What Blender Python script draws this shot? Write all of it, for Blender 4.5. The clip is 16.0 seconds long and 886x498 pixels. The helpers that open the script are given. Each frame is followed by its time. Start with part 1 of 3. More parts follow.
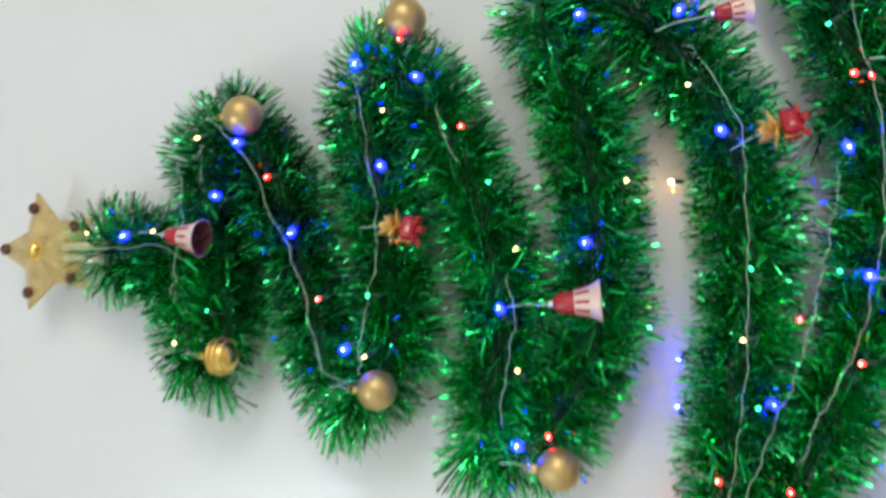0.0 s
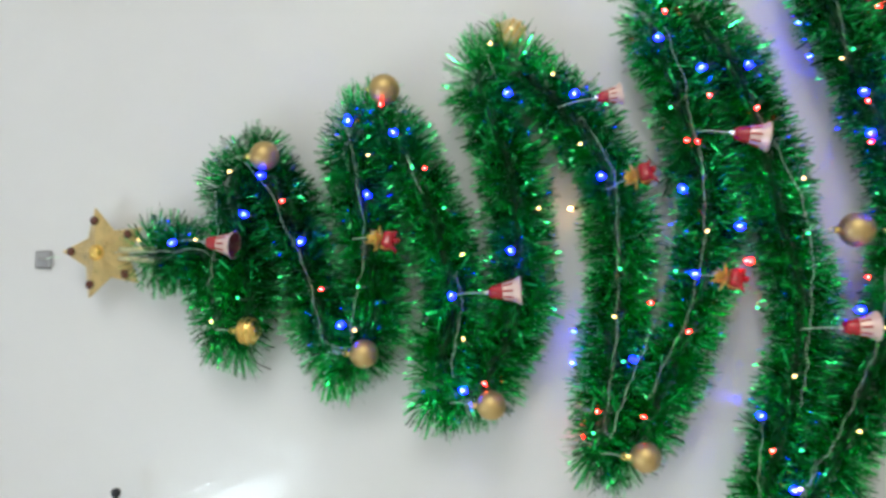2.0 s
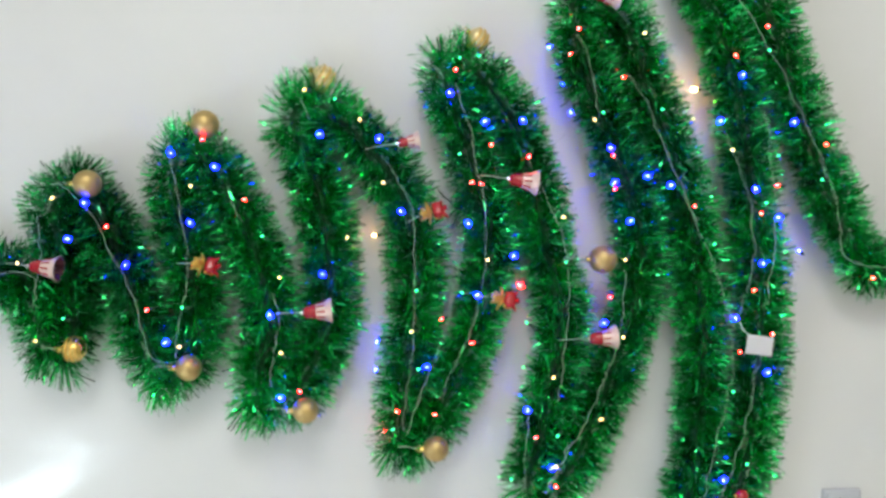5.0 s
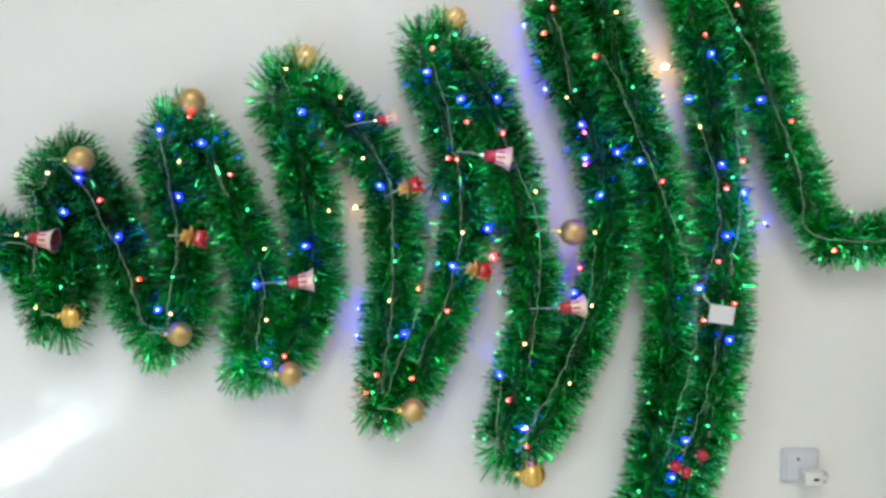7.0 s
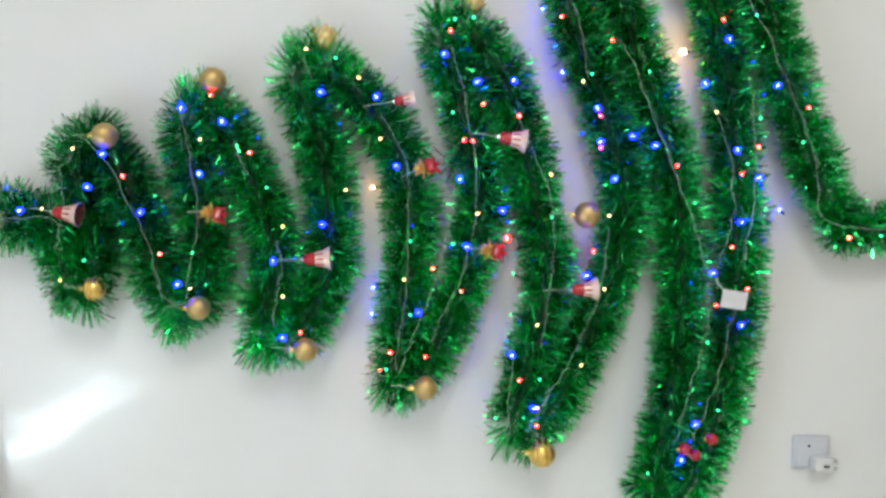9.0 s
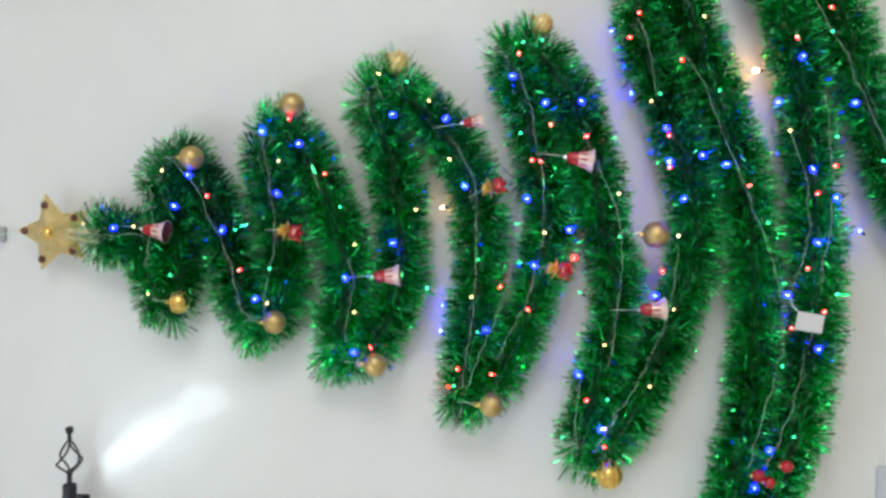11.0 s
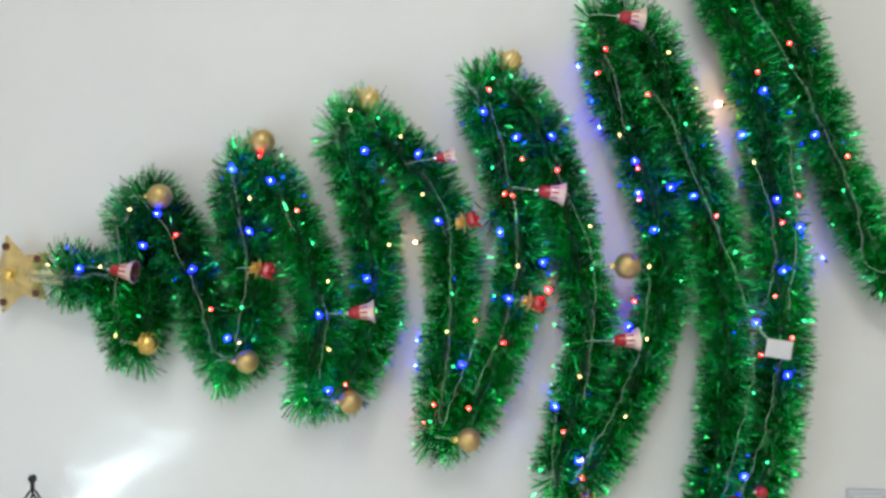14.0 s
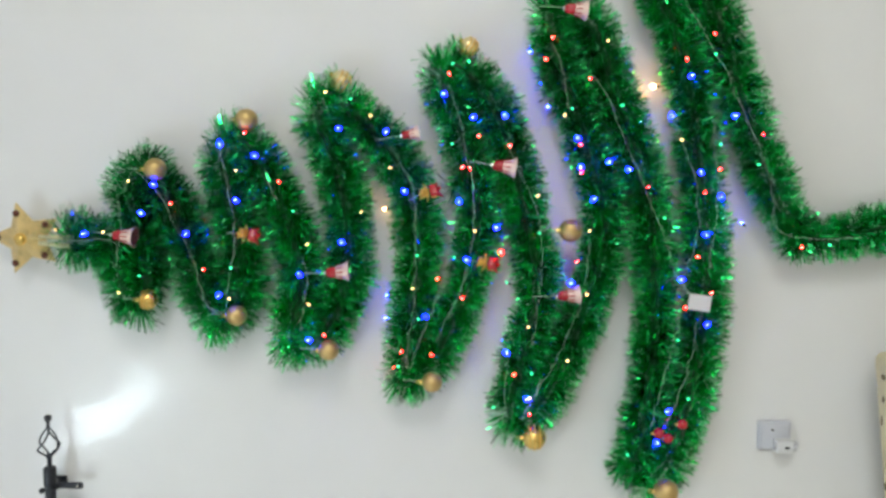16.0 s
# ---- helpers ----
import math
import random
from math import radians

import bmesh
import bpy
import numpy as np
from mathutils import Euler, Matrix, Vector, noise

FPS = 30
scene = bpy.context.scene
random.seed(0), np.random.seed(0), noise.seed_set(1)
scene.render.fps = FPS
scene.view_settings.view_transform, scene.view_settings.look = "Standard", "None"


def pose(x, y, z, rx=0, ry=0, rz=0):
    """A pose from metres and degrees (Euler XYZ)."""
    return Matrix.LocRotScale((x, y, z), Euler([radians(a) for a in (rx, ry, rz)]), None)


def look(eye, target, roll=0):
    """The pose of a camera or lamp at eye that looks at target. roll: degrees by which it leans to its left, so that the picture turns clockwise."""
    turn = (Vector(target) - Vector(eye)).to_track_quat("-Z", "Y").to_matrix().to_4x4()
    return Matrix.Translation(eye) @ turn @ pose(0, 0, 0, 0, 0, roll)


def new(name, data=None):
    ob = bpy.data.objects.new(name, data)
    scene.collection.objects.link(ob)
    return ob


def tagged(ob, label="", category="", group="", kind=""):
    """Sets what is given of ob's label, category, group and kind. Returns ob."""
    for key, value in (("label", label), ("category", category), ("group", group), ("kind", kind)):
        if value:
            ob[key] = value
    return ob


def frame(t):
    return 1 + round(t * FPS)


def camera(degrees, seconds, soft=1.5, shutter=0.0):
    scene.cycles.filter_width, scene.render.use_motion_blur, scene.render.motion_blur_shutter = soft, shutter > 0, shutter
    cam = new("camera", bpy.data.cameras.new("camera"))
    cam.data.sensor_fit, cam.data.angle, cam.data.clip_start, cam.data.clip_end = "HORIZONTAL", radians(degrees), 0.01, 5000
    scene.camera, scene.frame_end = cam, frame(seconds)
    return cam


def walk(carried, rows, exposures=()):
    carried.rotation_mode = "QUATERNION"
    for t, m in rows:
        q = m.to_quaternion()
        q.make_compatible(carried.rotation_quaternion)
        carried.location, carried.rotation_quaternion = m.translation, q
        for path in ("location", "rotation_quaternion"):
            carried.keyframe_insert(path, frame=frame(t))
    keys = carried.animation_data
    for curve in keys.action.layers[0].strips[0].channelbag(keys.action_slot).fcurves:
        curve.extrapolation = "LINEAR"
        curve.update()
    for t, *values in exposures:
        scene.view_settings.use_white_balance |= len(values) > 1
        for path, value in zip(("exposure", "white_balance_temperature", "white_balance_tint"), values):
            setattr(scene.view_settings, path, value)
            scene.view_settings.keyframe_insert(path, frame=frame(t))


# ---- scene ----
cam = camera(55.2, 16.0, soft=3.0, shutter=0.4)
PATH = [
    (0, (-0.049, -0.797, 1.587), (0.071, 1.126, 2.122), -91.0),
    (0.5, (-0.122, -0.905, 1.572), (0.052, 1.007, 2.133), -91.2),
    (1, (-0.115, -0.992, 1.563), (0.102, 0.913, 2.132), -91.3),
    (1.5, (-0.077, -1.085, 1.566), (0.08, 0.84, 2.086), -90.9),
    (2, (-0.062, -1.114, 1.551), (0.059, 0.847, 1.922), -90.6),
    (2.5, (-0.076, -1.168, 1.555), (0.074, 0.815, 1.769), -91.2),
    (3, (-0.129, -1.22, 1.553), (0.099, 0.766, 1.609), -91.5),
    (3.5, (-0.099, -1.272, 1.571), (0.083, 0.719, 1.534), -91.3),
    (4, (-0.055, -1.272, 1.569), (0.093, 0.722, 1.525), -91.1),
    (4.5, (-0.005, -1.267, 1.563), (0.086, 0.73, 1.493), -90.6),
    (5, (0.038, -1.271, 1.552), (0.032, 0.727, 1.454), -90.2),
    (7.5, (0.072, -1.34, 1.501), (-0.057, 0.655, 1.428), -90.1),
    (8, (0.065, -1.344, 1.506), (-0.062, 0.65, 1.425), -89.8),
    (10.5, (0.055, -1.356, 1.457), (-0.078, 0.633, 1.617), -88.5),
    (11, (0.045, -1.367, 1.451), (-0.038, 0.62, 1.657), -88.8),
    (11.5, (0.035, -1.369, 1.453), (-0.013, 0.619, 1.668), -89.1),
    (12, (0.037, -1.364, 1.454), (0.005, 0.624, 1.669), -89.5),
    (12.5, (0.05, -1.36, 1.452), (0.046, 0.628, 1.668), -89.9),
    (13, (0.045, -1.357, 1.462), (0.074, 0.635, 1.632), -90.3),
    (13.5, (0.059, -1.367, 1.48), (0.061, 0.63, 1.597), -90.2),
    (14, (0.051, -1.371, 1.485), (0.041, 0.627, 1.578), -90.0),
    (14.5, (0.076, -1.38, 1.47), (0.01, 0.616, 1.572), -89.9),
    (15, (0.104, -1.425, 1.461), (-0.033, 0.568, 1.554), -89.9),
    (15.5, (0.109, -1.498, 1.448), (-0.059, 0.494, 1.524), -89.9),
    (16, (0.104, -1.542, 1.456), (-0.055, 0.451, 1.497), -90.0),
]
EXPOSURES = [(0, 0.18), (1, 0.06), (2.5, 0.05), (3.5, 0.13), (5, 0.14), (7.5, 0.19), (8.2, 0.18), (10.5, 0.08), (12, 0.05), (16, 0.02)]
walk(cam, [(t, look(eye, target, roll)) for t, eye, target, roll in PATH], EXPOSURES)

# ---- light: a ceiling tube, an added fill lamp at an unseen side opening ----
world = bpy.data.worlds.new("world")
scene.world = world
world.use_nodes = True
wn = world.node_tree
sky = wn.nodes.new("ShaderNodeTexSky")
sky.sky_type, sky.sun_disc, sky.sun_elevation, sky.sun_rotation = "NISHITA", False, radians(40), radians(200)
wn.links.new(sky.outputs[0], wn.nodes["Background"].inputs[0])
wn.nodes["Background"].inputs[1].default_value = 0.1
TUBE_GLOW = 51.0
FILL_WATTS = 68.0
CEILING_Z = 2.72


# ---- materials ----
def material(name, colour, rough=0.5, metal=0.0, vary=0.12, scale=30.0, bump=0.0, bump_scale=200.0, coat=0.0, island=0.0, emit=0.0, emit_colour=None, coat_wave=0.0, coat_rough=0.145):
    """A principled surface with two scales of noise in its colour, wear in its gloss and a fine relief."""
    m = bpy.data.materials.new(name)
    m.use_nodes = True
    t = m.node_tree
    n, l = t.nodes, t.links
    p = n["Principled BSDF"]
    p.inputs["Metallic"].default_value = metal
    p.inputs["Coat Weight"].default_value = coat
    p.inputs["Coat Roughness"].default_value = coat_rough
    co = n.new("ShaderNodeTexCoord")
    fine, broad = n.new("ShaderNodeTexNoise"), n.new("ShaderNodeTexNoise")
    fine.inputs["Scale"].default_value, broad.inputs["Scale"].default_value = scale, scale / 9
    fine.inputs["Detail"].default_value = 5
    for x in (fine, broad):
        l.new(co.outputs["Object"], x.inputs["Vector"])
    add = n.new("ShaderNodeMath")
    add.operation = "ADD"
    l.new(fine.outputs["Fac"], add.inputs[0])
    l.new(broad.outputs["Fac"], add.inputs[1])
    span = n.new("ShaderNodeMapRange")
    span.inputs["From Min"].default_value, span.inputs["From Max"].default_value = 0.6, 1.4
    span.inputs["To Min"].default_value, span.inputs["To Max"].default_value = 1 - vary, 1 + vary
    l.new(add.outputs[0], span.inputs["Value"])
    mul = n.new("ShaderNodeVectorMath")
    mul.operation = "SCALE"
    mul.inputs[0].default_value = colour
    l.new(span.outputs[0], mul.inputs["Scale"])
    out = mul.outputs[0]
    if island:
        geo = n.new("ShaderNodeNewGeometry")
        r = n.new("ShaderNodeMapRange")
        r.inputs["To Min"].default_value, r.inputs["To Max"].default_value = 1 - island, 1 + island
        l.new(geo.outputs["Random Per Island"], r.inputs["Value"])
        again = n.new("ShaderNodeVectorMath")
        again.operation = "SCALE"
        l.new(out, again.inputs[0])
        l.new(r.outputs[0], again.inputs["Scale"])
        out = again.outputs[0]
    l.new(out, p.inputs["Base Color"])
    gloss = n.new("ShaderNodeMapRange")
    gloss.inputs["From Min"].default_value, gloss.inputs["From Max"].default_value = 0.6, 1.4
    gloss.inputs["To Min"].default_value, gloss.inputs["To Max"].default_value = rough * 0.85, min(1, rough * 1.15)
    l.new(add.outputs[0], gloss.inputs["Value"])
    l.new(gloss.outputs[0], p.inputs["Roughness"])
    if bump:
        rel = n.new("ShaderNodeTexNoise")
        rel.inputs["Scale"].default_value, rel.inputs["Detail"].default_value = bump_scale, 4
        l.new(co.outputs["Object"], rel.inputs["Vector"])
        b = n.new("ShaderNodeBump")
        b.inputs["Strength"].default_value, b.inputs["Distance"].default_value = bump, 0.002
        l.new(rel.outputs["Fac"], b.inputs["Height"])
        l.new(b.outputs[0], p.inputs["Normal"])
    if coat_wave:
        roll = n.new("ShaderNodeTexNoise")
        roll.inputs["Scale"].default_value, roll.inputs["Detail"].default_value = 17, 3
        l.new(co.outputs["Object"], roll.inputs["Vector"])
        cb = n.new("ShaderNodeBump")
        cb.inputs["Strength"].default_value, cb.inputs["Distance"].default_value = coat_wave, 0.003
        l.new(roll.outputs["Fac"], cb.inputs["Height"])
        l.new(cb.outputs[0], p.inputs["Coat Normal"])
    if emit:
        p.inputs["Emission Color"].default_value = (*emit_colour, 1)
        p.inputs["Emission Strength"].default_value = emit
    return m


WALL = material("wall_paint", (0.83, 0.84, 0.86), rough=0.42, vary=0.025, scale=9, bump=0.3, bump_scale=24, coat=0.8, coat_wave=0.5)
# next three surfaces are unseen; pale and warm tones bounce fill onto the wall
PLAIN_WALL = material("plain_paint", (0.85, 0.845, 0.84), rough=0.6, vary=0.03, scale=6, bump=0.1, bump_scale=80)
CEILING = material("ceiling_paint", (0.88, 0.88, 0.88), rough=0.8, vary=0.02, scale=5)
FLOOR = material("floor_bounce_beige", (0.60, 0.54, 0.42), rough=0.3, vary=0.12, scale=14, bump=0.03)
TINSEL = material("green_foil", (0.004, 0.47, 0.110), rough=0.085, metal=0.94, vary=0.6, scale=30, island=0.95, coat=0.55, coat_rough=0.06)
CORE = material("twisted_core", (0.01, 0.06, 0.025), rough=0.6, vary=0.3, scale=200)
WIRE = material("pale_green_wire", (0.76, 0.95, 0.82), rough=0.4, vary=0.15, scale=90)
GOLD_SATIN = material("satin_gold", (0.58, 0.42, 0.18), rough=0.42, metal=0.85, vary=0.08, scale=60, bump=0.08, bump_scale=500)
GOLD_GLOSS = material("glossy_gold", (0.80, 0.56, 0.17), rough=0.24, metal=1.0, vary=0.08, scale=60)
GOLD_PALE = material("pale_gold", (0.85, 0.70, 0.38), rough=0.3, metal=0.8, vary=0.12, scale=70, bump=0.2, bump_scale=300)
GOLD_FOIL = material("gold_foil", (0.80, 0.52, 0.13), rough=0.3, metal=0.7, vary=0.2, scale=120, bump=0.3, bump_scale=400)
GLITTER = material("gold_glitter", (0.78, 0.60, 0.28), rough=0.30, metal=0.75, vary=0.25, scale=500, bump=0.9, bump_scale=900)
PRONG = material("pale_gold_plastic", (0.72, 0.68, 0.44), rough=0.35, metal=0.15, vary=0.1, scale=80)
BROWN_BEAD = material("brown_bead", (0.12, 0.035, 0.02), rough=0.15, vary=0.2, scale=100)
RED = material("red_lacquer", (0.42, 0.010, 0.02), rough=0.24, vary=0.15, scale=80, coat=0.5)
DARK_RED = material("dark_red_inside", (0.11, 0.012, 0.018), rough=0.5, vary=0.2, scale=80)
PEARL = material("pearl_pink", (0.82, 0.62, 0.55), rough=0.33, metal=0.25, vary=0.1, scale=70)
SILVER = material("silver_cap", (0.72, 0.72, 0.70), rough=0.25, metal=1.0, vary=0.1, scale=100)
IRON = material("black_iron", (0.022, 0.026, 0.036), rough=0.42, metal=0.3, vary=0.25, scale=70, bump=0.15, bump_scale=300)
PLASTIC = material("white_plastic", (0.74, 0.75, 0.78), rough=0.35, vary=0.03, scale=40)
GREY_PLASTIC = material("grey_plastic", (0.62, 0.63, 0.66), rough=0.35, vary=0.06, scale=40)
SOCKET_PLASTIC = material("bluish_plastic", (0.64, 0.66, 0.73), rough=0.4, vary=0.04, scale=40)
CLEAR = material("hook_plastic", (0.42, 0.43, 0.46), rough=0.2, vary=0.08, scale=50, coat=0.5)
DARK = material("dark_hole", (0.02, 0.02, 0.02), rough=0.7, vary=0.1)
PAPER = material("white_card", (0.74, 0.74, 0.80), rough=0.55, vary=0.04, scale=60)
FABRIC = material("cream_fabric", (0.74, 0.66, 0.44), rough=0.9, vary=0.12, scale=60, bump=0.5, bump_scale=700)
FABRIC_MARK = material("brown_motif", (0.16, 0.11, 0.05), rough=0.9, vary=0.2, scale=80)
FABRIC_GOLD = material("ochre_motif", (0.62, 0.40, 0.10), rough=0.9, vary=0.2, scale=80)
ALU = material("added_frame_paint", (0.7, 0.7, 0.7), rough=0.4, vary=0.05)
GLASS = material("added_pane_glass", (0.95, 0.97, 0.97), rough=0.02, vary=0.0)
GLASS.node_tree.nodes["Principled BSDF"].inputs["Transmission Weight"].default_value = 1.0
TUBE = material("tube_glow", (0.9, 0.9, 0.9), rough=0.4, vary=0.0, emit=TUBE_GLOW, emit_colour=(0.75, 0.92, 1.0))
GLOWS = {"blue": ((0.0001, 0.0007, 1.0), 110), "green": ((0.02, 1.0, 0.36), 5), "red": ((1.0, 0.0008, 0.0014), 60), "warm": ((1.0, 0.55, 0.20), 10), "amber": ((1.0, 0.46, 0.12), 75), "spark": ((0.25, 0.55, 1.0), 60), "blush": ((1.0, 0.42, 0.36), 18)}
LED = {k: material(k + "_led", tuple(0.2 + 0.6 * c for c in v[0]), rough=0.2, vary=0.02, emit=v[1], emit_colour=v[0]) for k, v in GLOWS.items()}


# ---- builders ----
def part(name, bm, mat, parent=None, label="", smooth=False):
    """Links a bmesh as one mesh object, under a thing or a part."""
    me = bpy.data.meshes.new(name)
    bm.to_mesh(me)
    bm.free()
    me.materials.append(mat)
    if smooth:
        me.polygons.foreach_set("use_smooth", [True] * len(me.polygons))
    ob = new(name, me)
    if parent:
        ob.parent = parent
    return tagged(ob, label)


def thing(name, m, label, category, group="", kind=""):
    ob = new(name)
    ob.empty_display_size = 0.02
    ob.matrix_world = m
    return tagged(ob, label, category, group, kind)


def block(sx, sy, sz, at=(0, 0, 0), bevel=0.0, segments=2):
    bm = bmesh.new()
    bmesh.ops.create_cube(bm, size=1, matrix=Matrix.Translation(at) @ Matrix.Diagonal((sx, sy, sz, 1)))
    if bevel:
        bmesh.ops.bevel(bm, geom=bm.edges[:], offset=bevel, segments=segments, affect="EDGES", profile=0.6)
    return bm


def lathe(profile, turns=24, m=None):
    """A closed surface of revolution about z from (radius, z) pairs."""
    bm = bmesh.new()
    rings = []
    for r, z in profile:
        rings.append([bm.verts.new((r * math.cos(2 * math.pi * k / turns), r * math.sin(2 * math.pi * k / turns), z)) for k in range(turns)])
    for a, b in zip(rings, rings[1:]):
        for k in range(turns):
            bm.faces.new((a[k], a[(k + 1) % turns], b[(k + 1) % turns], b[k]))
    bmesh.ops.remove_doubles(bm, verts=bm.verts[:], dist=1e-6)
    if m:
        bm.transform(m)
    return bm


def tube(points, radius, sides=6, taper=None):
    """A round rod along points."""
    bm = bmesh.new()
    pts = [Vector(p) for p in points]
    rings, up = [], Vector((0.31, 0.9, 0.27))
    for i, p in enumerate(pts):
        t = (pts[min(i + 1, len(pts) - 1)] - pts[max(i - 1, 0)]).normalized()
        a = t.cross(up)
        a = a.normalized() if a.length > 1e-3 else t.orthogonal().normalized()
        b = t.cross(a)
        r = radius * (taper(i / (len(pts) - 1)) if taper else 1)
        rings.append([bm.verts.new(p + r * (math.cos(2 * math.pi * k / sides) * a + math.sin(2 * math.pi * k / sides) * b)) for k in range(sides)])
    for a, b in zip(rings, rings[1:]):
        for k in range(sides):
            bm.faces.new((a[k], a[(k + 1) % sides], b[(k + 1) % sides], b[k]))
    bm.faces.new(rings[0][::-1])
    bm.faces.new(rings[-1])
    return bm


def ball(r, at=(0, 0, 0), sub=3, scale=(1, 1, 1)):
    bm = bmesh.new()
    bmesh.ops.create_icosphere(bm, subdivisions=sub, radius=r, matrix=Matrix.Translation(at) @ Matrix.Diagonal((*scale, 1)))
    return bm


def curve(points, steps):
    """A smooth curve through points (x, z), as an array."""
    p = np.array([2 * np.array(points[0]) - points[1], *points, 2 * np.array(points[-1]) - points[-2]], float)
    out = []
    for i in range(len(p) - 3):
        t = np.linspace(0, 1, steps, endpoint=False)[:, None]
        a, b, c, d = p[i : i + 4]
        out.append(0.5 * (2 * b + (c - a) * t + (2 * a - 5 * b + 4 * c - d) * t**2 + (3 * b - a - 3 * c + d) * t**3))
    out.append(p[-2][None])
    return np.concatenate(out)


# ---- the room: the decorated wall; unseen walls, ceiling and floor close it ----
X0, X1, Y1 = -2.2, 2.7, -5.0
tagged(part("wall_north", block(X1 - X0 + 0.4, 0.2, CEILING_Z, ((X0 + X1) / 2, 0.1, CEILING_Z / 2)), WALL), "off-white wall in semi-gloss paint behind the tinsel tree", "wall", kind="structure")
tagged(part("wall_south", block(X1 - X0 + 0.4, 0.2, CEILING_Z, ((X0 + X1) / 2, Y1 - 0.1, CEILING_Z / 2)), PLAIN_WALL), "plain off-white painted wall", "wall", kind="structure")
tagged(part("wall_west", block(0.2, -Y1, CEILING_Z, (X0 - 0.1, Y1 / 2, CEILING_Z / 2)), PLAIN_WALL), "plain off-white painted wall", "wall", kind="structure")
# unseen wall, left open for the added fill lamp
bm = block(0.2, -Y1, 0.95, (X1 + 0.1, Y1 / 2, 0.475))
for extra in (block(0.2, -Y1, CEILING_Z - 2.15, (X1 + 0.1, Y1 / 2, (CEILING_Z + 2.15) / 2)), block(0.2, 2.55, 1.2, (X1 + 0.1, -1.275, 1.55)), block(0.2, -Y1 - 4.05, 1.2, (X1 + 0.1, (Y1 - 4.05) / 2, 1.55))):
    me = bpy.data.meshes.new("piece")
    extra.to_mesh(me)
    bm.from_mesh(me)
    extra.free()
    bpy.data.meshes.remove(me)
tagged(part("wall_east", bm, PLAIN_WALL), "unseen off-white wall left open for the added fill lamp", "wall", kind="structure")
tagged(part("ceiling", block(X1 - X0 + 0.4, -Y1 + 0.4, 0.15, ((X0 + X1) / 2, Y1 / 2, CEILING_Z + 0.075)), CEILING), "flat white painted ceiling", "ceiling", kind="structure")
tagged(part("floor", block(X1 - X0 + 0.4, -Y1 + 0.4, 0.15, ((X0 + X1) / 2, Y1 / 2, -0.075)), FLOOR), "unseen floor, warm beige to bounce light onto the wall", "floor", kind="structure")
# fill lamp added to even out the decorated wall; its window is made up
fill_lamp = bpy.data.lights.new("side_fill", "AREA")
fill_lamp.shape, fill_lamp.size, fill_lamp.size_y, fill_lamp.energy, fill_lamp.color = "RECTANGLE", 1.5, 1.2, FILL_WATTS, (0.95, 0.97, 0.92)
new("side_fill", fill_lamp).matrix_world = look((X1 + 0.05, -3.3, 1.55), (0, -3.3, 1.55))

# unseen frame and pane, added to close the fill lamp's opening
win = thing("added_window", pose(X1 + 0.14, -3.3, 1.55), "added unseen window frame and clear pane behind the fill lamp", "window", kind="structure")
for sx, sy, y, z in ((0.05, 1.5, 0, 0.575), (0.05, 1.5, 0, -0.575), (0.05, 1.1, 0.725, 0), (0.05, 1.1, -0.725, 0)):
    part("added_window_frame", block(sx, 0.05 if sy == 1.1 else sy, 1.1 if sy == 1.1 else 0.05, (0, y, z), 0.004), ALU, win)
part("pane", block(0.006, 1.40, 1.10), GLASS, win).visible_shadow = False

# ceiling tube light, running away from the wall
light = thing("tube_light", pose(-0.69, -1.33, CEILING_Z), "white ceiling tube light with a glowing tube", "lamp")
part("housing", block(0.06, 1.02, 0.035, (0, 0, -0.0175), 0.006), PLASTIC, light)
part("tube", tube([(0, -0.45, -0.06), (0, 0.45, -0.06)], 0.019, 14), TUBE, light, "glowing white tube")
for s in (-1, 1):
    part("tube_holder", block(0.045, 0.03, 0.06, (0, s * 0.466, -0.05), 0.004), GREY_PLASTIC, light)


# ---- the tinsel garland, zigzag down the wall ----
rng = np.random.default_rng(7)
garland = thing("tinsel_garland", pose(0, 0, 0), "shiny green tinsel garland pinned zigzag on the wall", "garland")
PER_M = 17500
lines = []


